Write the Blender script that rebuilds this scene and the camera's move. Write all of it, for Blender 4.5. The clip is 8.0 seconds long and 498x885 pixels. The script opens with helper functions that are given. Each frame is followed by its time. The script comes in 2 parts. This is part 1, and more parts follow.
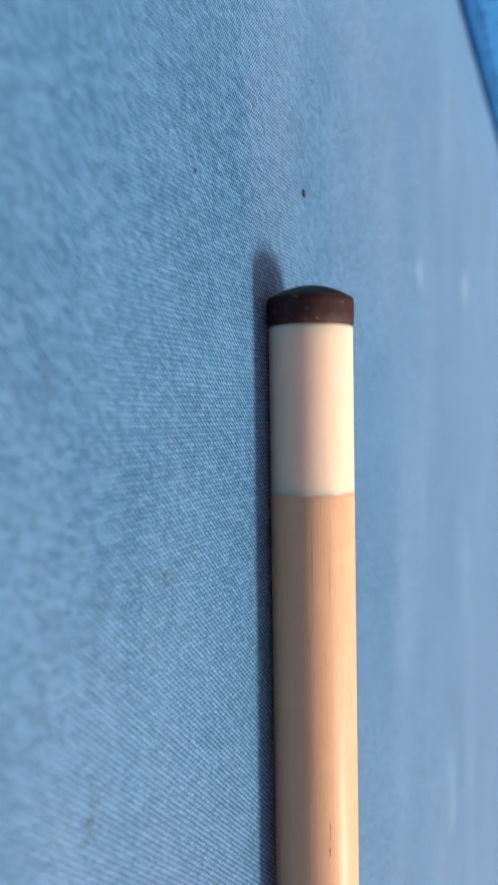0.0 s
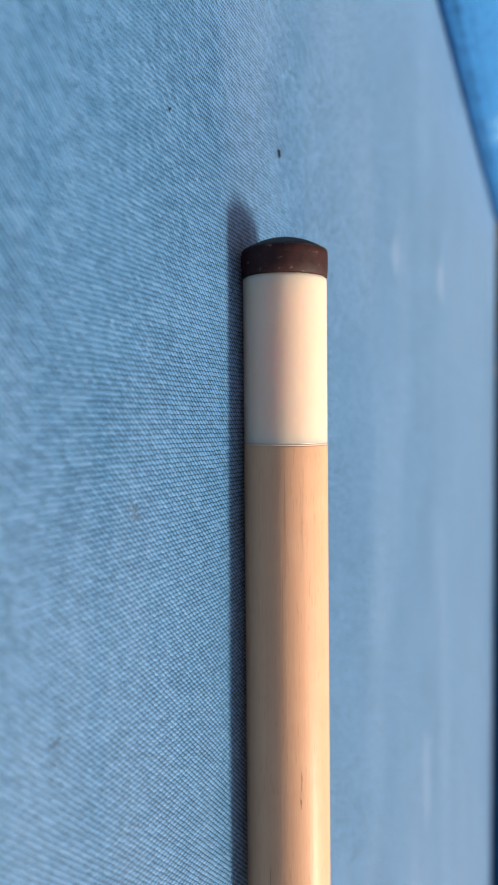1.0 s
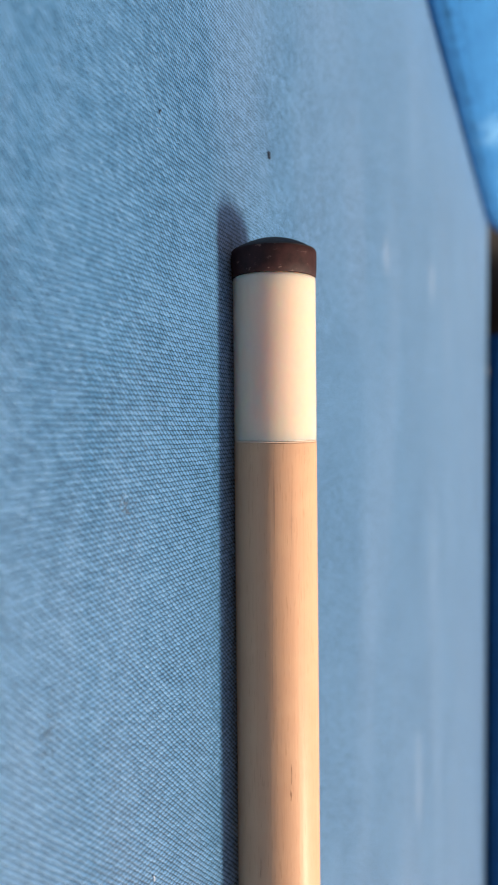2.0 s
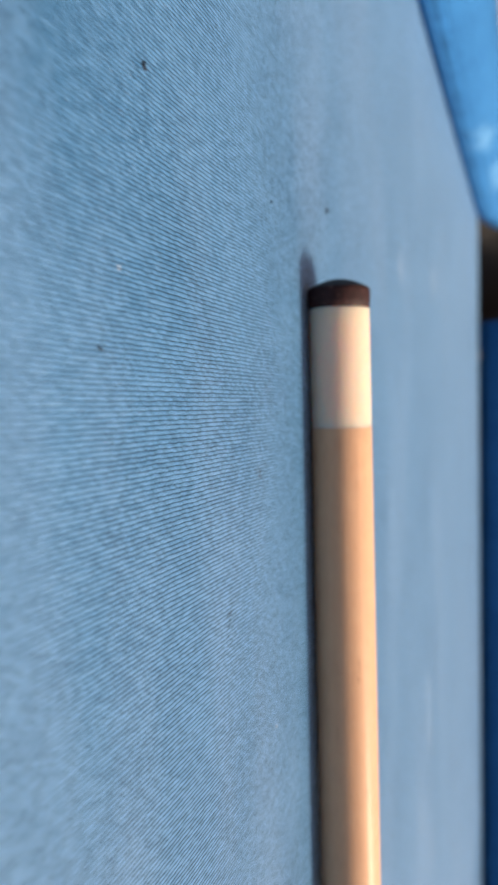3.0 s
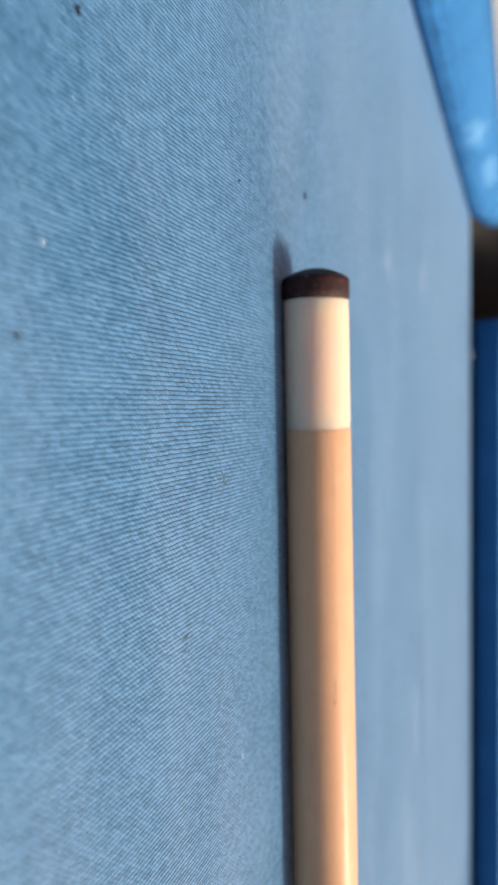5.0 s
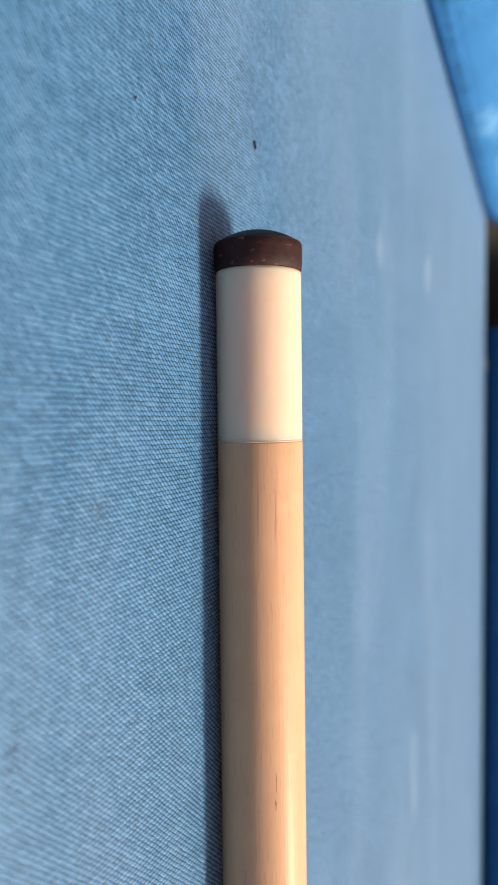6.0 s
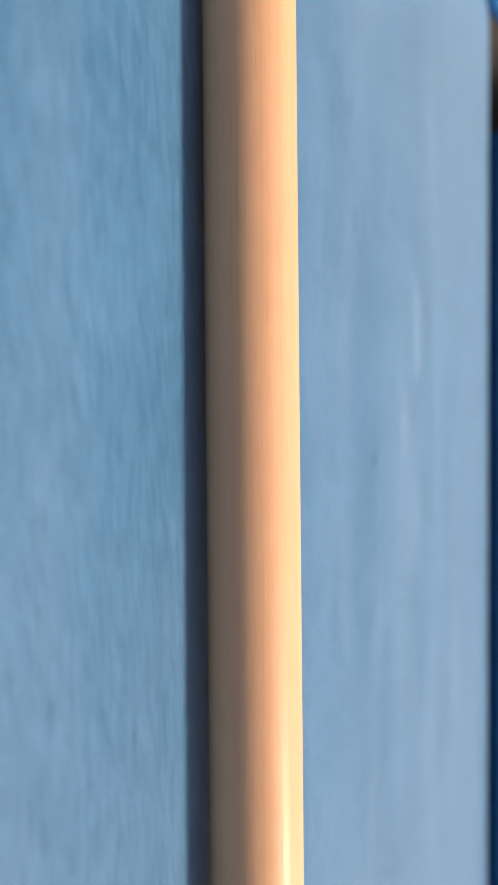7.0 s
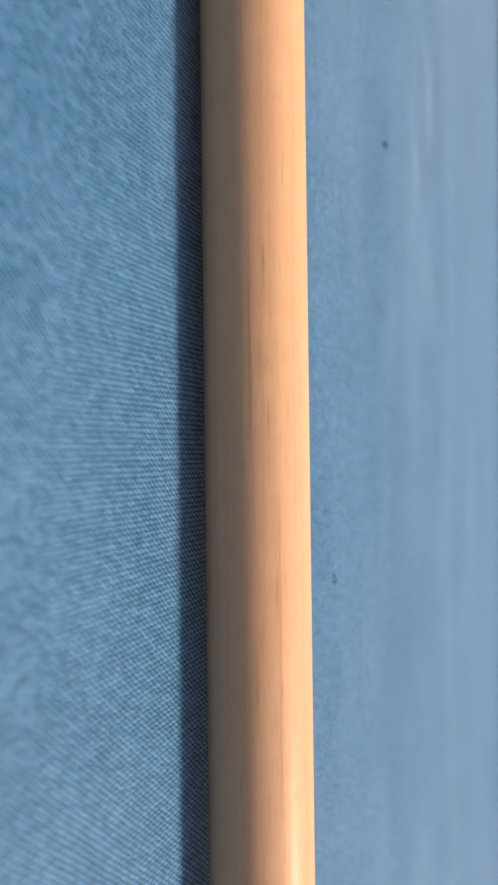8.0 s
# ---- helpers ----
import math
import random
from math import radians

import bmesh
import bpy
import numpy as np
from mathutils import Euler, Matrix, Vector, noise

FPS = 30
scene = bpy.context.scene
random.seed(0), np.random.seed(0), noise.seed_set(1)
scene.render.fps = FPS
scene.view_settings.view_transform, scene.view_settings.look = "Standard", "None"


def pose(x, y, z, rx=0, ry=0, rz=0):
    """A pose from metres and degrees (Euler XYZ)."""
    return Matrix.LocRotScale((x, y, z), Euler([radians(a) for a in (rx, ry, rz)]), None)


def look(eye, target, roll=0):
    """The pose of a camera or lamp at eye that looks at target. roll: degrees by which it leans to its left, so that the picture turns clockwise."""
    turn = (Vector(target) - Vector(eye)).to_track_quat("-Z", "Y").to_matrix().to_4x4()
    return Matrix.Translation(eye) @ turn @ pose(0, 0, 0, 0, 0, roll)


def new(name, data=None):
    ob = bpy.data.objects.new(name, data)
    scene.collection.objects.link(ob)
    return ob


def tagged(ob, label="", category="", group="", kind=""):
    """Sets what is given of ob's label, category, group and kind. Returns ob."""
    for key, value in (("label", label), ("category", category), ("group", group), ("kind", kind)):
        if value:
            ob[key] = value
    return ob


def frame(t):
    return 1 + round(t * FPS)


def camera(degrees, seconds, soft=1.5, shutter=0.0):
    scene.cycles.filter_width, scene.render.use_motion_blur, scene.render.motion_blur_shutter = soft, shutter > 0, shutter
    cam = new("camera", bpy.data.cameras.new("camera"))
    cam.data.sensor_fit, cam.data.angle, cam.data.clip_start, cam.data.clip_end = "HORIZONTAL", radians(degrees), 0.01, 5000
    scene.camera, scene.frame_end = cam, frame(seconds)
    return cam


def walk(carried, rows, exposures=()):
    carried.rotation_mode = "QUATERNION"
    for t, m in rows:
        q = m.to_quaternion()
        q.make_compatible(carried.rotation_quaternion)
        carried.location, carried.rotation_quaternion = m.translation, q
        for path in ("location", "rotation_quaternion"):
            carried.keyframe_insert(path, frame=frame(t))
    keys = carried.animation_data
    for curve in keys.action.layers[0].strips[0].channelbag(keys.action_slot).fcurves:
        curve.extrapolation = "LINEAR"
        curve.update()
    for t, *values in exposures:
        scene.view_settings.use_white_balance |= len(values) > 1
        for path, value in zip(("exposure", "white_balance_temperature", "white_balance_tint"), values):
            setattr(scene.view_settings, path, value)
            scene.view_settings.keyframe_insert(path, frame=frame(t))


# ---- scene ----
# the lens stays focused on the cue's near place
cam = camera(36.32, 8.0, soft=1.1, shutter=0.25)
cam.data.dof.use_dof = True
cam.data.dof.focus_distance = 0.104
cam.data.dof.aperture_fstop = 31.0

# seconds, eye, a point looked at, roll (the picture's right is the world's up)
PATH = [
    (0.0, (0.0119, -0.1081, 0.0423), (0.0265, 0.1674, -0.0755), 90.45),
    (0.2, (0.0196, -0.1082, 0.0425), (0.0314, 0.1685, -0.0726), 89.96),
    (0.5, (0.0207, -0.1084, 0.0430), (0.0303, 0.1702, -0.0678), 89.93),
    (1.0, (0.0204, -0.1082, 0.0432), (0.0317, 0.1706, -0.0671), 90.53),
    (2.3, (0.0212, -0.1097, 0.0445), (0.0319, 0.1702, -0.0630), 90.39),
    (2.5, (0.0210, -0.1106, 0.0445), (0.0326, 0.1694, -0.0626), 90.42),
    (3.0, (0.0185, -0.1559, 0.0434), (0.0358, 0.1249, -0.0607), 89.83),
    (3.5, (0.0192, -0.1987, 0.0423), (0.0388, 0.0829, -0.0592), 89.70),
    (4.0, (0.0202, -0.2156, 0.0410), (0.0409, 0.0666, -0.0587), 89.51),
    (4.5, (0.0185, -0.1837, 0.0424), (0.0384, 0.0984, -0.0577), 89.80),
    (5.0, (0.0188, -0.1429, 0.0435), (0.0363, 0.1389, -0.0579), 90.13),
    (5.2, (0.0193, -0.1277, 0.0438), (0.0357, 0.1537, -0.0588), 90.23),
    (6.3, (0.0214, -0.1049, 0.0454), (0.0343, 0.1745, -0.0631), 90.57),
    (6.5, (0.0300, -0.1058, 0.0452), (0.0422, 0.1737, -0.0633), 90.55),
    (6.6, (0.0443, -0.1074, 0.0452), (0.0560, 0.1718, -0.0638), 90.63),
    (6.7, (0.0709, -0.1058, 0.0443), (0.0841, 0.1736, -0.0641), 90.69),
    (6.8, (0.1082, -0.1033, 0.0443), (0.1220, 0.1760, -0.0643), 90.71),
    (6.9, (0.1542, -0.0997, 0.0442), (0.1639, 0.1797, -0.0646), 90.35),
    (7.0, (0.1980, -0.0976, 0.0445), (0.2045, 0.1818, -0.0646), 90.14),
    (7.1, (0.2345, -0.0938, 0.0441), (0.2385, 0.1857, -0.0648), 90.04),
    (7.3, (0.2628, -0.0845, 0.0429), (0.2660, 0.1945, -0.0671), 89.88),
    (7.5, (0.2811, -0.0841, 0.0424), (0.2792, 0.1950, -0.0676), 89.57),
    (8.0, (0.2855, -0.0884, 0.0422), (0.2864, 0.1895, -0.0710), 89.59),
]
walk(cam, [(t, look(e, p, r)) for t, e, p, r in PATH], exposures=((0.0, 0.72, 6150, 10), (1.0, 0.76, 6300, 10), (2.5, 0.72, 6500, 10), (4.5, 0.78, 6600, 10), (6.5, 0.78, 6600, 10), (7.0, 0.84, 6650, 10), (7.5, 0.62, 6550, 10), (8.0, 0.58, 6550, 10)))

# ---- light: a high warm sun behind the far rail, to the butt end of the cue, and a clear sky
SUN_WAY = Vector((0.62, 0.13, 1.0)).normalized()
world = bpy.data.worlds.new("sky")
scene.world = world
world.use_nodes = True
wn = world.node_tree.nodes
sky = wn.new("ShaderNodeTexSky")
sky.sky_type = "NISHITA"
sky.sun_disc = False
sky.dust_density = 4.5
sky.ozone_density = 0.5
sky.sun_elevation = math.asin(SUN_WAY.z)
sky.sun_rotation = math.atan2(SUN_WAY.x, SUN_WAY.y)
wn["Background"].inputs["Strength"].default_value = 0.070
world.node_tree.links.new(sky.outputs[0], wn["Background"].inputs["Color"])

sun = bpy.data.lights.new("sun", "SUN")
sun.energy = 4.0
sun.angle = radians(12.0)
sun.color = (1.0, 0.80, 0.60)
sun_ob = new("sun", sun)
sun_ob.matrix_world = look(SUN_WAY * 5, (0, 0, 0))


# ---- materials
class Nodes:
    """A short hand for node materials."""

    def __init__(self, name):
        self.mat = bpy.data.materials.new(name)
        self.mat.use_nodes = True
        self.tree = self.mat.node_tree
        self.bsdf = self.tree.nodes["Principled BSDF"]
        self.coord = self.tree.nodes.new("ShaderNodeTexCoord").outputs["Object"]

    def link(self, a, b):
        self.tree.links.new(a, b)

    def put(self, socket, value):
        if isinstance(value, bpy.types.NodeSocket):
            self.link(value, socket)
        else:
            socket.default_value = value

    def math(self, op, a, b=0.0, c=0.0):
        n = self.tree.nodes.new("ShaderNodeMath")
        n.operation = op
        for s, v in zip(n.inputs, (a, b, c)):
            self.put(s, v)
        return n.outputs[0]

    def scaled(self, x, y, z, source=None):
        n = self.tree.nodes.new("ShaderNodeMapping")
        n.inputs["Scale"].default_value = (x, y, z)
        self.link(source or self.coord, n.inputs["Vector"])
        return n.outputs[0]

    def noise(self, vector, scale, detail=2.0, rough=0.5):
        n = self.tree.nodes.new("ShaderNodeTexNoise")
        self.link(vector, n.inputs["Vector"])
        n.inputs["Scale"].default_value = scale
        n.inputs["Detail"].default_value = detail
        n.inputs["Roughness"].default_value = rough
        return n.outputs["Fac"]

    def ramp(self, fac, *stops):
        n = self.tree.nodes.new("ShaderNodeValToRGB")
        while len(n.color_ramp.elements) < len(stops):
            n.color_ramp.elements.new(0.5)
        for e, (p, c) in zip(n.color_ramp.elements, stops):
            e.position = p
            e.color = (*c, 1) if isinstance(c, tuple) else (c, c, c, 1)
        self.put(n.inputs[0], fac)
        return n.outputs["Color"]

    def mix(self, fac, a, b, how="MIX"):
        n = self.tree.nodes.new("ShaderNodeMix")
        n.data_type, n.blend_type = "RGBA", how
        self.put(n.inputs["Factor"], fac)
        for key, v in (("A", a), ("B", b)):
            s = [i for i in n.inputs if i.name == key and i.type == "RGBA"][0]
            self.put(s, (*v, 1) if isinstance(v, tuple) else v)
        return [s for s in n.outputs if s.type == "RGBA"][0]

    def bump(self, height, distance, strength=1.0):
        n = self.tree.nodes.new("ShaderNodeBump")
        n.inputs["Strength"].default_value = strength
        n.inputs["Distance"].default_value = distance
        self.link(height, n.inputs["Height"])
        self.link(n.outputs[0], self.bsdf.inputs["Normal"])

    def set(self, **values):
        for key, v in values.items():
            s = self.bsdf.inputs[key.replace("_", " ")]
            self.put(s, (*v, 1) if isinstance(v, tuple) and len(v) == 3 and s.type == "RGBA" else v)
        return self.mat


def woven(name, base, dust_and_glint, sheen, dust, rough=0.85, gloss=0.25, deep=0.00026, nap=0.0, marks=()):
    """A knitted wool cloth: rows of stitches 0.6 mm apart, 0.9 mm along each row, crossed by the slanting ribs of a twill."""
    n = Nodes(name)
    wobble = n.noise(n.scaled(1, 1, 1), 420, 2)
    split = n.tree.nodes.new("ShaderNodeSeparateXYZ")
    n.link(n.coord, split.inputs[0])
    slow = n.noise(n.scaled(1, 1, 1), 90, 1)
    x = n.math("ADD", n.math("MULTIPLY", split.outputs[0], 1 / 0.00060), n.math("MULTIPLY", wobble, 0.32))
    x = n.math("ADD", x, n.math("MULTIPLY", slow, 0.35))
    fine = n.noise(n.scaled(1, 1, 1), 1500, 2, 0.6)
    x = n.math("ADD", x, n.math("MULTIPLY", fine, 0.6))
    row = n.math("FLOOR", x)
    u = n.math("SUBTRACT", x, row)
    y = n.math("ADD", n.math("MULTIPLY", split.outputs[1], 1 / 0.00090), n.math("MULTIPLY_ADD", wobble, 0.5, n.math("MULTIPLY", fine, 1.0)))
    y = n.math("ADD", y, n.math("MULTIPLY", x, -0.80))
    stitch = n.math("FLOOR", y)
    across = n.math("SINE", n.math("MULTIPLY", u, math.pi))
    along = n.math("MULTIPLY_ADD", n.math("COSINE", n.math("MULTIPLY", y, 2 * math.pi)), 0.5, 0.5)
    along = n.math("SUBTRACT", 1.0, n.math("POWER", along, 2.0))
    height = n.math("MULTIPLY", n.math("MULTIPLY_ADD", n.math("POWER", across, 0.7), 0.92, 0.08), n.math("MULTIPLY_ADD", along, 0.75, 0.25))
    cell = n.tree.nodes.new("ShaderNodeCombineXYZ")
    n.link(row, cell.inputs[0])
    n.link(stitch, cell.inputs[1])
    white = n.tree.nodes.new("ShaderNodeTexWhiteNoise")
    white.noise_dimensions = "2D"
    n.link(cell.outputs[0], white.inputs["Vector"])
    fuzz = n.noise(n.scaled(1, 1, 1), 2600, 3, 0.7)
    patch = n.noise(n.scaled(1, 0.7, 1), 38, 4, 0.6)
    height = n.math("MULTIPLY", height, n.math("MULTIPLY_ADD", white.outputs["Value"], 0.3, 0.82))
    wide = n.noise(n.scaled(0.3, 1, 1), 17, 3, 0.55)
    tuft = n.noise(n.scaled(1.3, 0.8, 1), 760, 2, 0.6)
    # the shade in the pits between stitches is put into the base colour
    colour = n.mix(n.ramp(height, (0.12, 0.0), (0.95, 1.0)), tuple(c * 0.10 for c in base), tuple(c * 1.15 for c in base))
    # lighter fibres, with glints painted in by the same pale tone as the dust
    colour = n.mix(n.math("MULTIPLY", n.math("POWER", white.outputs["Value"], 3.0), 0.38), colour, dust_and_glint)
    colour = n.mix(n.math("MULTIPLY", n.ramp(fuzz, (0.55, 0.0), (0.75, 1.0)), 0.65), colour, dust_and_glint)
    colour = n.mix(n.math("MULTIPLY", n.ramp(tuft, (0.38, 1.0), (0.62, 0.0)), 0.12), colour, tuple(c * 0.35 for c in base))
    colour = n.mix(n.math("MULTIPLY", n.ramp(patch, (0.35, 0.0), (0.75, 1.0)), dust), colour, dust_and_glint)
    colour = n.mix(n.math("MULTIPLY", n.ramp(wide, (0.35, 0.0), (0.7, 1.0)), dust * 0.6), colour, dust_and_glint)
    for place, wide_by, long, tone, strength in marks:
        away = n.tree.nodes.new("ShaderNodeVectorMath")
        away.operation = "SUBTRACT"
        n.link(n.coord, away.inputs[0])
        away.inputs[1].default_value = place
        reach = n.tree.nodes.new("ShaderNodeVectorMath")
        reach.operation = "LENGTH"
        n.link(n.scaled(1 / wide_by, 1 / long, 1 / wide_by, away.outputs[0]), reach.inputs[0])
        ragged = n.math("ADD", reach.outputs["Value"], n.math("MULTIPLY", n.noise(n.scaled(1, 1, 1), 60, 3, 0.6), 1.1))
        colour = n.mix(n.math("MULTIPLY", n.ramp(ragged, (0.5, 1.0), (1.75, 0.0)), strength), colour, tone)
    if nap:
        # chalk rubbed in along the table by the strokes of the cues
        rubbed = n.noise(n.scaled(7, 26, 1), 1.0, 4, 0.55)
        colour = n.mix(n.math("MULTIPLY", n.ramp(rubbed, (0.48, 0.0), (0.72, 1.0)), 0.20), colour, (0.20, 0.29, 0.45))
    n.set(Base_Color=colour, Roughness=rough, Sheen_Weight=sheen, Sheen_Roughness=0.28, Sheen_Tint=(0.6, 0.8, 1.0), Specular_Tint=(0.72, 0.87, 1.0))
    n.link(n.math("MULTIPLY", n.math("POWER", height, 0.6), gloss), n.bsdf.inputs["Specular IOR Level"])
    total = n.math("ADD", height, n.math("MULTIPLY", fuzz, 0.8))
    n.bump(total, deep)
    if nap:
        # the raised nap of worn wool, brushed along the table, bright where one looks against it
        fur = n.tree.nodes.new("ShaderNodeBsdfSheen")
        fur.distribution = "ASHIKHMIN"
        n.link(n.mix(n.math("MULTIPLY", n.ramp(total, (0.60, 0.0), (1.30, 1.0)), n.math("MULTIPLY_ADD", white.outputs["Value"], 0.6, 0.75)), (0.0, 0.0, 0.0), (nap * 0.62, nap * 0.82, nap * 1.02)), fur.inputs["Color"])
        fur.inputs["Roughness"].default_value = 0.5
        lean = n.tree.nodes.new("ShaderNodeCombineXYZ")
        for socket, v in zip(lean.inputs, Vector((0.11, 0.0, 1.0)).normalized()):
            socket.default_value = v
        n.link(lean.outputs[0], fur.inputs["Normal"])
        both = n.tree.nodes.new("ShaderNodeAddShader")
        n.link(n.bsdf.outputs[0], both.inputs[0])
        n.link(fur.outputs[0], both.inputs[1])
        n.link(both.outputs[0], n.tree.nodes["Material Output"].inputs["Surface"])
    return n.mat


def maple(name):
    """Pale varnished maple, its grain along x."""
    n = Nodes(name)
    bands = n.noise(n.scaled(2.2, 160, 160), 1.0, 3, 0.6)
    streak = n.noise(n.scaled(7, 1100, 1100), 1.0, 2, 0.6)
    pore = n.noise(n.scaled(300, 4300, 4300), 1.0, 2, 0.6)
    curl = n.noise(n.scaled(240, 300, 300), 1.0, 2, 0.5)
    colour = n.mix(n.ramp(bands, (0.3, 0.0), (0.7, 1.0)), (0.545, 0.320, 0.200), (0.63, 0.392, 0.248))
    colour = n.mix(n.math("MULTIPLY", n.ramp(streak, (0.5, 0.0), (0.75, 1.0)), 0.22), colour, (0.47, 0.24, 0.115))
    colour = n.mix(n.math("MULTIPLY", n.ramp(curl, (0.45, 0.0), (0.7, 1.0)), 0.22), colour, (0.67, 0.435, 0.27))
    colour = n.mix(n.math("MULTIPLY", n.ramp(pore, (0.59, 0.0), (0.72, 1.0)), 0.36), colour, (0.36, 0.18, 0.085))
    n.set(Base_Color=colour, Roughness=0.5, Specular_IOR_Level=0.13, Subsurface_Weight=0.20, Subsurface_Scale=0.003, Subsurface_Radius=(1.0, 0.75, 0.55), Coat_Weight=0.06, Coat_Roughness=0.28)
    n.bump(n.math("ADD", pore, streak), 0.00003, 0.6)
    return n.mat


def plain(name, low, high, scale, rough, bump=0.0, stretch=(1, 1, 1), **more):
    n = Nodes(name)
    a = n.noise(n.scaled(*stretch), scale, 4, 0.6)
    b = n.noise(n.scaled(*stretch), scale * 9, 3, 0.6)
    both = n.math("MULTIPLY_ADD", a, 0.65, n.math("MULTIPLY", b, 0.35))
    n.set(Base_Color=n.ramp(both, (0.3, low), (0.7, high)), Roughness=rough, **more)
    if bump:
        n.bump(both, bump)
    return n.mat


def scuffed(name):
    """Dark pressed leather with a few pale scratches."""
    n = Nodes(name)
    a = n.noise(n.scaled(1, 1, 1), 700, 4, 0.6)
    b = n.noise(n.scaled(1.6, 0.8, 0.8), 1300, 2, 0.5)
    colour = n.ramp(a, (0.3, (0.016, 0.006, 0.006)), (0.7, (0.040, 0.013, 0.013)))
    colour = n.mix(n.math("MULTIPLY", n.ramp(b, (0.66, 0.0), (0.74, 1.0)), 0.5), colour, (0.22, 0.14, 0.12))
    n.set(Base_Color=colour, Roughness=0.65, Specular_IOR_Level=0.25)
    n.bump(a, 0.00006)
    return n.mat


# chalk on the bed cloth: place, half length along the table and across it, tone, strength
CHALK_MARKS = tuple(((x, y, 0.0), long, wide, (0.34, 0.43, 0.58), strength) for x, y, long, wide, strength in (
    (0.117, -0.447, 0.018, 0.013, 0.42), (0.108, -0.347, 0.024, 0.018, 0.46), (0.306, -0.378, 0.045, 0.022, 0.34),
    (0.375, -0.372, 0.035, 0.020, 0.24), (0.345, -0.405, 0.030, 0.012, 0.22)))
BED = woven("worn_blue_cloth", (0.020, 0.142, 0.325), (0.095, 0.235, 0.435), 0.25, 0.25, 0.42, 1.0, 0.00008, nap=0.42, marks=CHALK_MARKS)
# cushion marks: pale chalk, with the end fold's sunlit highlight painted in
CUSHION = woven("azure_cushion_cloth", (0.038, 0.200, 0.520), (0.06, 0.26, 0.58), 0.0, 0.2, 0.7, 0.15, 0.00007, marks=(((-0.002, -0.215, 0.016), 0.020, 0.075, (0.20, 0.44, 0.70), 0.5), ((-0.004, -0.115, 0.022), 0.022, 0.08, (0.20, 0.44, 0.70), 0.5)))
MAPLE = maple("varnished_maple")
FERRULE = plain("ivory_ferrule", (0.69, 0.545, 0.425), (0.73, 0.585, 0.46), 260, 0.38, 0.00001, (0.25, 1, 1),
                Subsurface_Weight=0.9, Subsurface_Scale=0.006, Subsurface_Radius=(1.0, 0.55, 0.35))
LEATHER = scuffed("dark_leather")
CROWN = plain("chalked_leather", (0.016, 0.018, 0.020), (0.035, 0.045, 0.055), 900, 0.8, 0.00008)
GLUE = plain("glue_line", (0.62, 0.42, 0.30), (0.68, 0.48, 0.35), 300, 0.5)
VEIN = plain("brown_vein", (0.43, 0.25, 0.15), (0.50, 0.30, 0.19), 900, 0.5)
PORE = plain("dark_grain", (0.26, 0.13, 0.06), (0.34, 0.18, 0.09), 900, 0.5)
CAP = plain("pale_rail_laminate", (0.28, 0.32, 0.36), (0.38, 0.42, 0.46), 30, 0.4, 0.00005, (1, 8, 8))
LINER = plain("black_pocket_leather", (0.008, 0.007, 0.007), (0.020, 0.018, 0.017), 120, 0.6, 0.0002)
SLATE = plain("grey_slate", (0.10, 0.105, 0.11), (0.16, 0.165, 0.17), 40, 0.7, 0.0002)
CABINET = plain("brown_cabinet_wood", (0.10, 0.055, 0.03), (0.18, 0.10, 0.055), 12, 0.45, 0.0001, (1, 9, 9))
PAVING = plain("grey_concrete", (0.22, 0.21, 0.20), (0.34, 0.33, 0.31), 5, 0.9, 0.001)
DARK_LINT = plain("dark_lint", (0.006, 0.010, 0.018), (0.012, 0.02, 0.035), 900, 0.9)
PALE_LINT = plain("pale_lint", (0.42, 0.52, 0.64), (0.62, 0.70, 0.78), 900, 0.9)
NAP_LINT = plain("blue_nap_lint", (0.14, 0.32, 0.56), (0.30, 0.46, 0.66), 900, 0.9)
DIRT = plain("brown_dirt", (0.05, 0.10, 0.17), (0.07, 0.12, 0.19), 900, 0.95)


# ---- building helpers
def mesh_of(name, bm, material, smooth=True):
    bmesh.ops.recalc_face_normals(bm, faces=bm.faces)
    me = bpy.data.meshes.new(name)
    bm.to_mesh(me)
    bm.free()
    me.materials.append(material)
    for p in me.polygons:
        p.use_smooth = smooth
    return me


def part(name, bm, material, parent=None, label="", smooth=True):
    ob = new(name, mesh_of(name, bm, material, smooth))
    ob.parent = parent
    return tagged(ob, label)


def lathe(profile, sides=96, caps=True):
    """A body turned about the x axis, through (x, radius) pairs; a radius of 0 closes it."""
    bm = bmesh.new()
    rings = []
    for x, r in profile:
        if r <= 0:
            rings.append([bm.verts.new((x, 0, 0))])
        else:
            rings.append([bm.verts.new((x, r * math.cos(a), r * math.sin(a))) for a in [2 * math.pi * i / sides for i in range(sides)]])
    for a, b in zip(rings, rings[1:]):
        for i in range(sides):
            j = (i + 1) % sides
            if len(a) == 1:
                bm.faces.new((a[0], b[i], b[j]))
            elif len(b) == 1:
                bm.faces.new((a[i], a[j], b[0]))
            else:
                bm.faces.new((a[i], a[j], b[j], b[i]))
    if caps:
        for ring in (rings[0], rings[-1]):
            if len(ring) > 1:
                bm.faces.new(ring)
    return bm


def block(x0, x1, y0, y1, z0, z1, bevel=0.0, m=None):
    bm = bmesh.new()
    bmesh.ops.create_cube(bm, size=1)
    for v in bm.verts:
        v.co = Vector((x0 if v.co.x < 0 else x1, y0 if v.co.y < 0 else y1, z0 if v.co.z < 0 else z1))
    if bevel:
        bmesh.ops.bevel(bm, geom=bm.edges, offset=bevel, segments=3, affect="EDGES", profile=0.5)
    if m:
        bm.transform(m)
    return bm


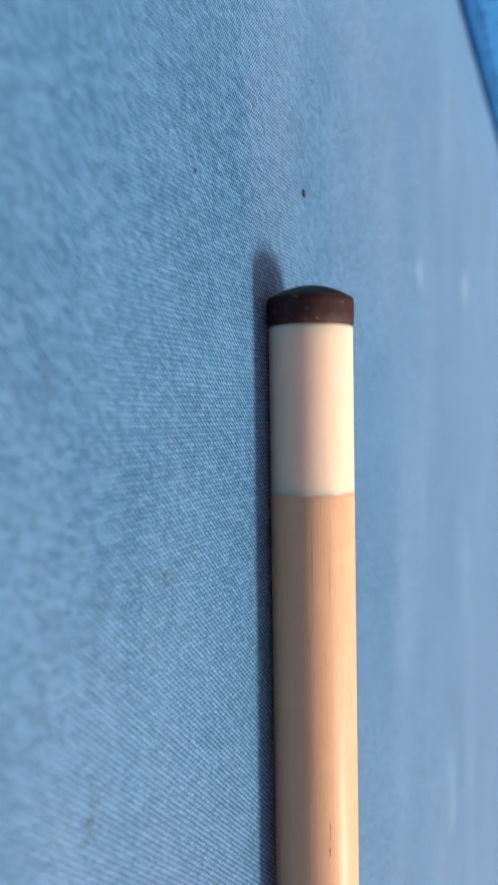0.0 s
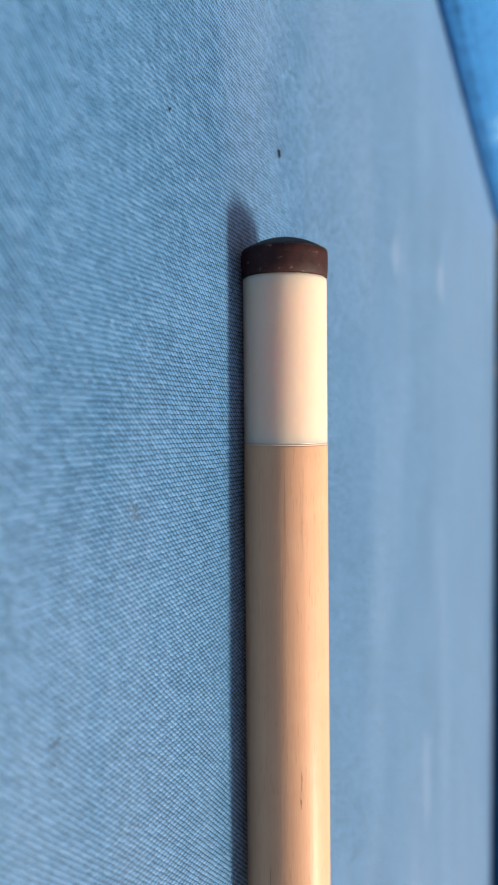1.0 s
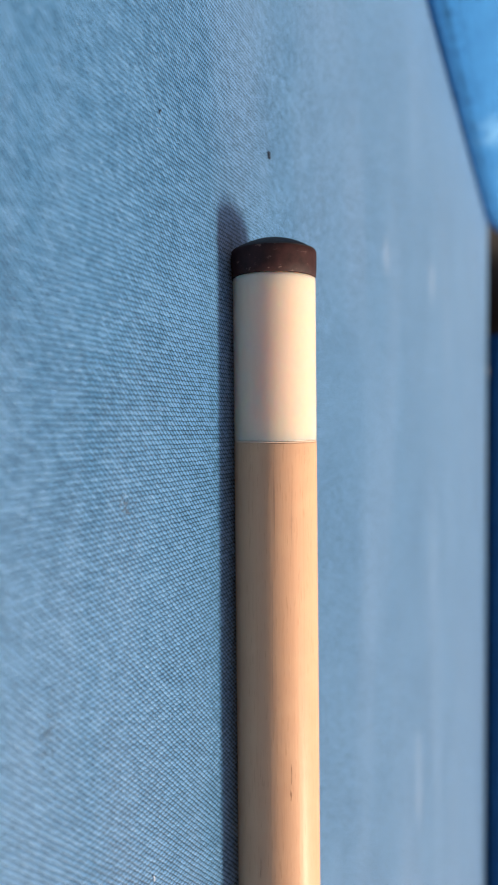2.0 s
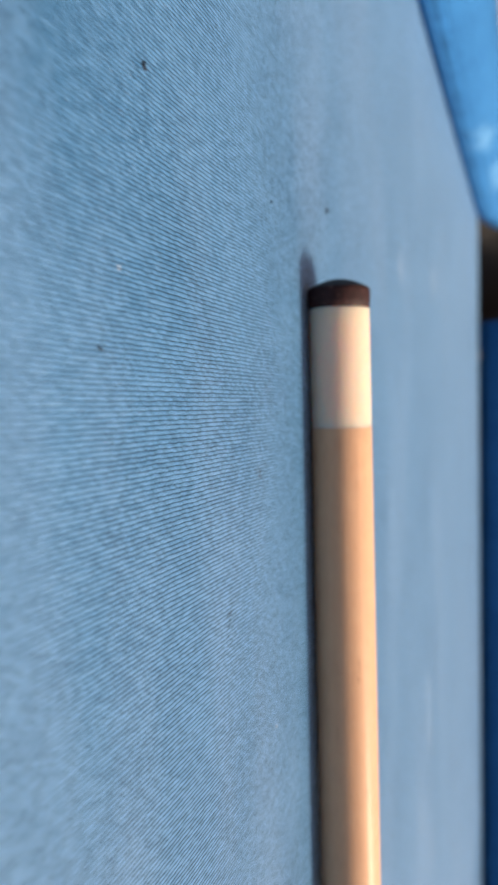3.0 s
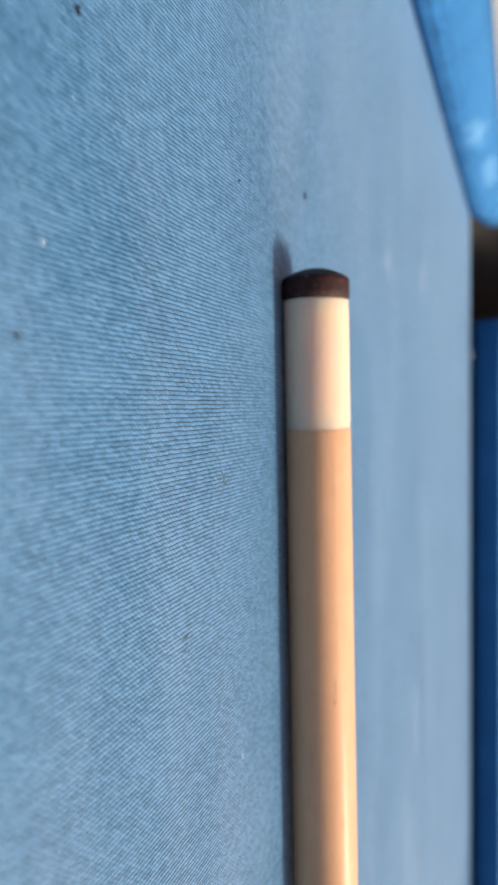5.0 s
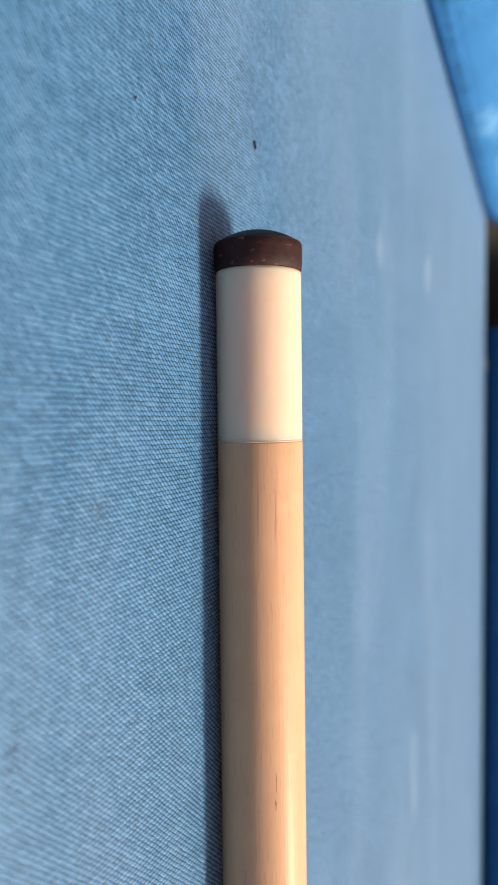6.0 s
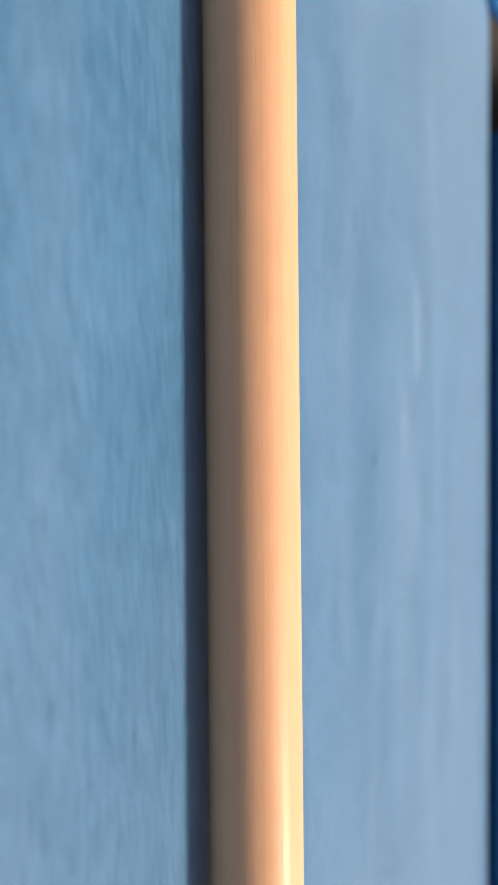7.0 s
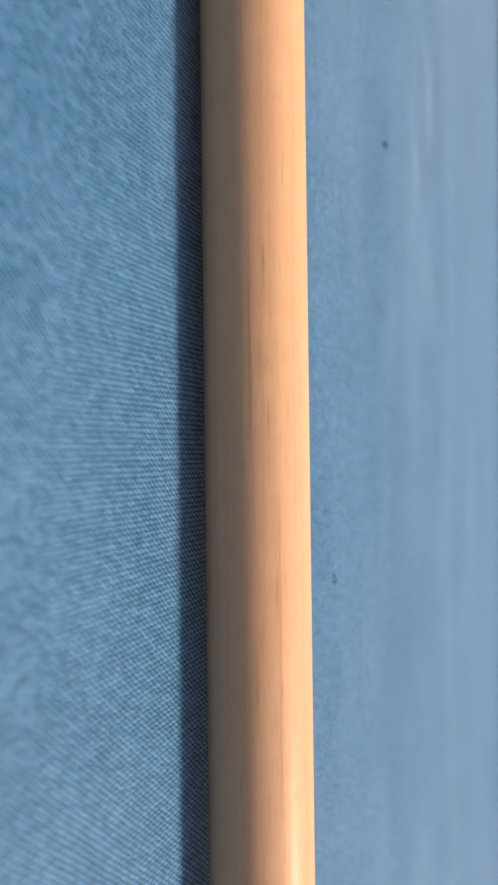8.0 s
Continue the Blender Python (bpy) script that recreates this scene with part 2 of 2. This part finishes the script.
def sweep(sections):
    """A solid through closed sections that have the same number of corners, ends filled."""
    bm = bmesh.new()
    rings = [[bm.verts.new(p) for p in s] for s in sections]
    k = len(rings[0])
    for a, b in zip(rings, rings[1:]):
        for i in range(k):
            j = (i + 1) % k
            bm.faces.new((a[i], a[j], b[j], b[i]))
    bm.faces.new(rings[0])
    bm.faces.new(rings[-1])
    return bm


# ---- the ground
ground = tagged(part("ground", block(-400, 400, -400, 400, -0.95, -0.80), PAVING, None, smooth=False),
                "flat grey concrete paving under the pool table", "ground", kind="structure")

# unseen walls, added to cut sky light and bounce warm fill onto the cue
PALE_WALL = plain("cream_plaster", (0.36, 0.30, 0.26), (0.46, 0.39, 0.34), 3, 0.9, 0.001)
WALL = plain("brown_plaster", (0.065, 0.038, 0.029), (0.085, 0.05, 0.038), 3, 0.9, 0.001)
tagged(part("unseen_wall_west", block(-1.75, -1.5, -2.2, 8, -0.8, 3.0), WALL, None, smooth=False), "unseen brown plaster wall added to tune the fill light", "wall", kind="structure")
tagged(part("unseen_wall_south", block(-1.5, 9, -2.2, -1.95, -0.8, 1.1), PALE_WALL, None, smooth=False), "unseen cream plaster wall added to bounce warm fill light", "wall", kind="structure")

# ---- the pool table; its own frame has the origin at the playing corner beside the cue's tip
LONG, WIDE = 2.24, 1.12
TABLE = Matrix.Translation((-0.1384, 0.5703, 0)) @ pose(0, 0, 0, 0, 0, math.degrees(math.atan(-0.0148)))
GAP_LONG, GAP_SHORT = 0.092, 0.020   # where the cushions stop short of the corner
table = new("pool_table")
table.matrix_world = TABLE
tagged(table, "pool table with worn blue cloth and azure cushions", "pool table")

part("slate_bed", block(-0.045, LONG + 0.045, -WIDE - 0.045, 0.045, -0.034, -0.004, 0.002), SLATE, table, "grey slate under the cloth", False)


def bed_cloth():
    """The stretched cloth, its edge rolled down at the rails and pockets."""
    bm = bmesh.new()
    drop = [(0.0, 0.0), (0.003, -0.0006), (0.006, -0.0024), (0.0075, -0.005), (0.0078, -0.030)]
    rings = []
    for out, z in drop:
        rings.append([bm.verts.new(p) for p in ((-out, out, z), (LONG + out, out, z), (LONG + out, -WIDE - out, z), (-out, -WIDE - out, z))])
    bm.faces.new(rings[0])
    for a, b in zip(rings, rings[1:]):
        for i in range(4):
            j = (i + 1) % 4
            bm.faces.new((a[i], a[j], b[j], b[i]))
    return bm


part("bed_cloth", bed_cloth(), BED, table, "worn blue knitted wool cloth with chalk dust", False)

# a cushion's section: (reach into the table, height)
NOSE = [(0.0008, 0.0004), (0.0020, 0.0030), (0.0026, 0.0065), (0.0024, 0.0105), (0.0010, 0.0150), (-0.0030, 0.0205),
        (-0.0075, 0.0250), (-0.0130, 0.0276), (-0.020, 0.0284), (-0.046, 0.0284), (-0.046, 0.0004)]


UNDERCUT = [(-0.008, 0.0004), (-0.004, 0.0090), (0.0000, 0.0180), (0.0020, 0.0225), (0.0026, 0.0245), (0.0018, 0.0265),
            (-0.0020, 0.0278), (-0.0130, 0.0284), (-0.020, 0.0284), (-0.046, 0.0284), (-0.046, 0.0004)]


def cushion(section, start, end, lean_a, lean_b, cut, flare):
    """A cushion along +x whose face looks to -y. start, end: the ends of its foot; lean: how far its upper edge runs on past the foot; flare: how far its
    upper edge turns into the table at the pockets."""
    sections = []
    steps = 36
    for i in range(steps + 1):
        f = i / steps
        ring = []
        for reach, z in section:
            up = z / 0.028
            back = max(0.0, -reach - 0.003)
            a = start - lean_a * up + back * cut
            b = end + lean_b * up - back * cut
            near = max(0.0, 1 - min(f, 1 - f) / 0.09)
            ring.append((a + (b - a) * f, -reach - flare * min(up, 1.0) * near ** 2, z))
        sections.append(ring)
    return sweep(sections)


def rail(section, m, start, end, lean_a, lean_b, cut, flare=0.0):
    bm = cushion(section, start, end, lean_a, lean_b, cut, flare)
    bm.transform(m)
    part("cushion", bm, CUSHION, table, "azure cloth-covered rubber cushion")
    bm = block(start + 0.03, end - 0.03, 0.0462, 0.135, -0.06, 0.0400, 0.0025, m)
    part("rail_cap", bm, CAP, table, "pale greyish rail top")


FLIP = Matrix.Rotation(math.pi, 4, "Z")
LEFT = Matrix.Rotation(math.pi / 2, 4, "Z")
rail(UNDERCUT, Matrix.Identity(4), GAP_LONG, LONG - GAP_LONG, 0.0, 0.0, 0.1)
rail(UNDERCUT, Matrix.Translation((LONG, -WIDE, 0)) @ FLIP, GAP_LONG, LONG - GAP_LONG, 0.0, 0.0, 0.1)
rail(NOSE, Matrix.Translation((0, -WIDE, 0)) @ LEFT, GAP_SHORT, WIDE - GAP_SHORT, 0.06, 0.06, 0.3, 0.012)
rail(NOSE, Matrix.Translation((LONG, 0, 0)) @ LEFT @ FLIP, GAP_SHORT, WIDE - GAP_SHORT, 0.06, 0.06, 0.3, 0.012)


def pocket_liner():
    """A leather cup behind the corner: an arc of wall with a thick rolled rim and a floor."""
    bm = bmesh.new()
    cx, cy, r = 0.022, 0.052, 0.066
    outline = [(r, -0.11), (r, 0.030), (r + 0.001, 0.036), (r + 0.004, 0.0395), (r + 0.010, 0.0405), (r + 0.028, 0.0400), (r + 0.028, -0.115)]
    rings = []
    steps = 40
    for i in range(steps + 1):
        a = radians(-14) + radians(222) * i / steps
        rings.append([bm.verts.new((cx + q * math.cos(a), cy + q * math.sin(a), z)) for q, z in outline])
    for a, b in zip(rings, rings[1:]):
        for j in range(len(outline) - 1):
            bm.faces.new((a[j], a[j + 1], b[j + 1], b[j]))
    bm.faces.new([ring[0] for ring in rings])
    for ring in (rings[0], rings[-1]):
        bm.faces.new(ring)
    return bm


liner_mesh = mesh_of("pocket", pocket_liner(), LINER)
for sx, sy, ox, oy in ((1, 1, 0, 0), (-1, 1, LONG, 0), (1, -1, 0, -WIDE), (-1, -1, LONG, -WIDE)):
    ob = new("pocket", liner_mesh)
    ob.parent = table
    ob.location = (ox, oy, 0)
    ob.scale = (sx, sy, 1)
    tagged(ob, "black leather corner pocket")

part("cabinet", block(-0.10, LONG + 0.10, -WIDE - 0.10, 0.10, -0.26, -0.062, 0.006), CABINET, table, "brown wooden cabinet", False)
for lx in (0.08, LONG - 0.08):
    for ly in (-0.08, -WIDE + 0.08):
        bm = sweep([[(lx + s * dx, ly + s * dy, z) for dx, dy in ((-1, -1), (1, -1), (1, 1), (-1, 1))] for s, z in ((0.075, -0.262), (0.07, -0.40), (0.05, -0.76), (0.06, -0.80))])
        part("leg", bm, CABINET, table, "tapered brown wooden leg", False)

# ---- the cue, lying on the cloth along x with its tip at x = 0
R0, TAPER, FER = 0.00625, 0.00107, 0.0249
LEN = 1.45


def radius(x):
    return R0 + TAPER * min(max(x, 0), 0.35) + 0.00434 * min(max(x - 0.35, 0), LEN)


def axis(x):
    """The height of the cue's straight axis: its tip and its butt rest on the cloth, the shaft between hangs free."""
    return R0 + 0.00357 * max(x, 0)


def sits(bm):
    for v in bm.verts:
        v.co.z += axis(v.co.x)
    return bm


cue = tagged(new("pool_cue"), "maple pool cue with ivory ferrule lying on blue cloth", "pool cue")
tip = part("tip", sits(lathe([(0.00035, 0.0062), (0.0002, 0.00635), (-0.0012, 0.00644), (-0.0028, 0.00645), (-0.0035, 0.00640), (-0.0038, 0.0062)])),
           LEATHER, cue, "dark brown pressed leather tip")
crown = [(-0.0036, 0.00632)] + [(-0.0037 - 0.0020 * (1 - (1 - i / 9) ** 2), 0.0063 * (1 - i / 9)) for i in range(10)]
part("crown", sits(lathe(crown)), CROWN, tip, "chalk-darkened rounded crown")
part("ferrule", sits(lathe([(0.00035, 0.0060), (0.0005, 0.00622), (0.0009, R0), (FER / 2, R0), (FER - 0.0003, R0), (FER - 0.0001, 0.00624)])),
     FERRULE, cue, "smooth ivory-coloured ferrule")
part("glue_ring", sits(lathe([(FER - 0.00012, 0.00625), (FER + 0.00012, 0.00625)])), GLUE, cue, "thin reddish glue line")
SHAFT = 0.74
shaft_profile = [(FER + 0.0001, 0.00625), (FER + 0.0003, radius(FER))] + [(x, radius(x)) for x in np.linspace(FER + 0.01, SHAFT, 40)]
shaft = part("shaft", sits(lathe(shaft_profile)), MAPLE, cue, "pale varnished maple shaft with fine grain")
part("joint_collar", sits(lathe([(SHAFT, radius(SHAFT) - 0.0004), (SHAFT + 0.0005, radius(SHAFT) + 0.0001), (SHAFT + 0.018, radius(SHAFT + 0.018) + 0.0001), (SHAFT + 0.0185, radius(SHAFT + 0.018) - 0.0004)])), FERRULE, cue, "ivory-coloured joint collar")
part("butt", sits(lathe([(x, radius(x)) for x in np.linspace(SHAFT + 0.0185, LEN - 0.02, 30)])), MAPLE, cue, "plain maple butt")
part("bumper", sits(lathe([(LEN - 0.02, radius(LEN) * 0.98), (LEN - 0.006, radius(LEN) * 0.97), (LEN - 0.001, radius(LEN) * 0.85), (LEN, radius(LEN) * 0.6)])), LINER, cue, "black rubber bumper")


def grain_mark(x0, x1, lift, wide):
    """A sliver of open grain that follows the round of the shaft; lift: degrees above the level of its axis."""
    bm = bmesh.new()
    low, high = [], []
    for i in range(13):
        f = i / 12
        x = x0 + (x1 - x0) * f
        r = radius(x) + 0.000025
        half = 0.55 * wide / r / 2 * math.sin(math.pi * (0.06 + 0.88 * f)) * (0.7 + 0.3 * math.sin(9 * f + lift))
        mid = radians(lift) + 0.005 * math.sin(5 * f + lift)
        for row, a in ((low, mid - half), (high, mid + half)):
            row.append(bm.verts.new((x, -r * math.cos(a), axis(x) + r * math.sin(a))))
    for i in range(12):
        bm.faces.new((low[i], low[i + 1], high[i + 1], high[i]))
    return bm


for x0, x1, lift, wide in ((0.0722, 0.0752, 37, 0.00034), (0.0760, 0.0777, 36, 0.0006), (0.0256, 0.0285, 62, 0.00012), (0.0865, 0.0895, -6, 0.00022),
                           (0.098, 0.104, 48, 0.0002), (0.262, 0.268, 30, 0.00016), (0.281, 0.285, 34, 0.00018), (0.2735, 0.279, 25, 0.00012),
                           (0.300, 0.306, 41, 0.00014), (0.252, 0.256, 52, 0.00012), (0.044, 0.047, 50, 0.0001), (0.310, 0.318, 20, 0.00014)):
    part("grain_mark", grain_mark(x0, x1, lift, wide), PORE, shaft, "dark open grain")


for x0, x1, lift, wide in ((0.0258, 0.0440, 17, 0.00030), (0.0420, 0.0660, 13, 0.00022), (0.2500, 0.3000, 16, 0.00026), (0.0300, 0.0420, 40, 0.00018), (0.2900, 0.3300, 44, 0.00020)):
    part("vein", grain_mark(x0, x1, lift, wide), VEIN, shaft, "faint brown vein in the maple")


# ---- lint and dirt on the cloth
def strand(points, thick):
    """A fibre: a four-sided tube through points."""
    sections = []
    for i, p in enumerate(points):
        a = Vector(points[max(i - 1, 0)])
        b = Vector(points[min(i + 1, len(points) - 1)])
        way = (b - a).normalized()
        side = way.cross(Vector((0, 0, 1))).normalized()
        up = side.cross(way)
        t = thick * (0.45 if i in (0, len(points) - 1) else 1.0)
        sections.append([Vector(p) + side * t, Vector(p) + up * t, Vector(p) - side * t, Vector(p) - up * t])
    return sweep(sections)


def crumb(x, y, long, wide, turn, material, label, seed):
    rng = random.Random(seed)
    points = []
    for i in range(7):
        f = i / 6 - 0.5
        bend = wide * 1.2 * math.cos(3.0 * f + seed) + rng.uniform(-0.2, 0.2) * wide
        c, s = math.cos(turn), math.sin(turn)
        points.append((x + c * f * long - s * bend, y + s * f * long + c * bend, wide * 0.42 + 0.0001))
    return tagged(part("lint_speck", strand(points, wide * 0.5), material), label, "lint", "lint on the cloth")


DARK = "tiny dark crumb of lint on the blue cloth"
PALE = "tiny pale fibre on the blue cloth"
crumb(-0.0235, 0.0150, 0.0012, 0.0004, 1.2, DARK_LINT, DARK, 1)
crumb(-0.0165, -0.0248, 0.0005, 0.00022, 0.3, DARK_LINT, DARK, 2)
crumb(-0.0217, -0.0720, 0.0010, 0.0004, 0.5, DARK_LINT, DARK, 3)
crumb(0.0127, -0.0844, 0.0005, 0.0003, 0.2, DARK_LINT, DARK, 4)
crumb(0.2078, 0.1116, 0.0022, 0.0006, 0.4, DARK_LINT, DARK, 5)
crumb(0.0778, -0.0287, 0.0009, 0.0002, 0.1, PALE_LINT, PALE, 6)
crumb(0.0035, -0.0800, 0.0006, 0.00018, 0.8, PALE_LINT, PALE, 7)
hair = [(-0.0440 + 0.0013 * i, -0.0720 - 0.0008 * i + 0.0016 * math.sin(1.1 * i), 0.00022) for i in range(14)]
tagged(part("lint_hair", strand(hair, 0.00005), PALE_LINT), "pale curled hair of lint on the cloth", "lint", "lint on the cloth")


def smudge(x, y, long, wide, turn, material, label, seed):
    """A thin crust of dirt or chalk with a ragged outline."""
    rng = random.Random(seed)
    bm = bmesh.new()
    for k in range(34):
        a, q = rng.uniform(0, 2 * math.pi), abs(rng.gauss(0, 0.5))
        px, py = q * math.cos(a) * long / 2, q * math.sin(a) * wide / 2
        c, s = math.cos(turn), math.sin(turn)
        gx, gy, r = x + c * px - s * py, y + s * px + c * py, rng.uniform(0.00010, 0.00024)
        top = bm.verts.new((gx, gy, 0.00018))
        ring = [bm.verts.new((gx + r * math.cos(t) * rng.uniform(0.6, 1.2), gy + r * math.sin(t) * rng.uniform(0.6, 1.2), 0.00002)) for t in (0, 1.05, 2.1, 3.15, 4.2, 5.25)]
        for i in range(6):
            bm.faces.new((top, ring[i], ring[(i + 1) % 6]))
    return tagged(part("smudge", bm, material), label, "stain", kind="stuff")


smudge(0.0309, -0.0340, 0.0055, 0.0040, 0.2, DIRT, "faint brownish dirt mark on the cloth", 11)
smudge(0.0514, -0.0492, 0.0090, 0.0050, 0.1, DIRT, "faint brownish dirt mark on the cloth", 12)
smudge(0.3142, 0.0604, 0.0060, 0.0040, 0.4, DARK_LINT, "dark dirt smear on the cloth", 13)


def loose_fibres():
    """Fine pale fibres that stand off the knit."""
    rng = random.Random(5)
    verts, faces = [], []
    for k in range(9000):
        x, y = rng.uniform(-0.10, 0.42), -0.085 + 0.26 * rng.random() ** 1.5
        turn, long, t = rng.uniform(0, 6.28), rng.uniform(0.0002, 0.0009), rng.uniform(0.000012, 0.000028)
        bend, rise = rng.uniform(-0.6, 0.6), rng.uniform(0.00005, 0.00035)
        base = len(verts)
        for i in range(4):
            f = i / 3
            a = turn + bend * f
            px, py, pz = x + long * f * math.cos(a), y + long * f * math.sin(a), 0.00004 + rise * math.sin(math.pi * f)
            nx, ny = -math.sin(a) * t, math.cos(a) * t
            verts += [(px + nx, py + ny, pz), (px - nx, py - ny, pz), (px, py, pz + t * 1.6)]
        for i in range(3):
            p, q = base + 3 * i, base + 3 * i + 3
            faces += [(p, p + 1, q + 1, q), (p + 1, p + 2, q + 2, q + 1), (p + 2, p, q, q + 2)]
    me = bpy.data.meshes.new("loose_fibres")
    me.from_pydata(verts, [], faces)
    me.materials.append(NAP_LINT)
    return tagged(new("loose_fibres", me), "fine pale fibres standing off the blue cloth", "lint", kind="stuff")


loose_fibres()
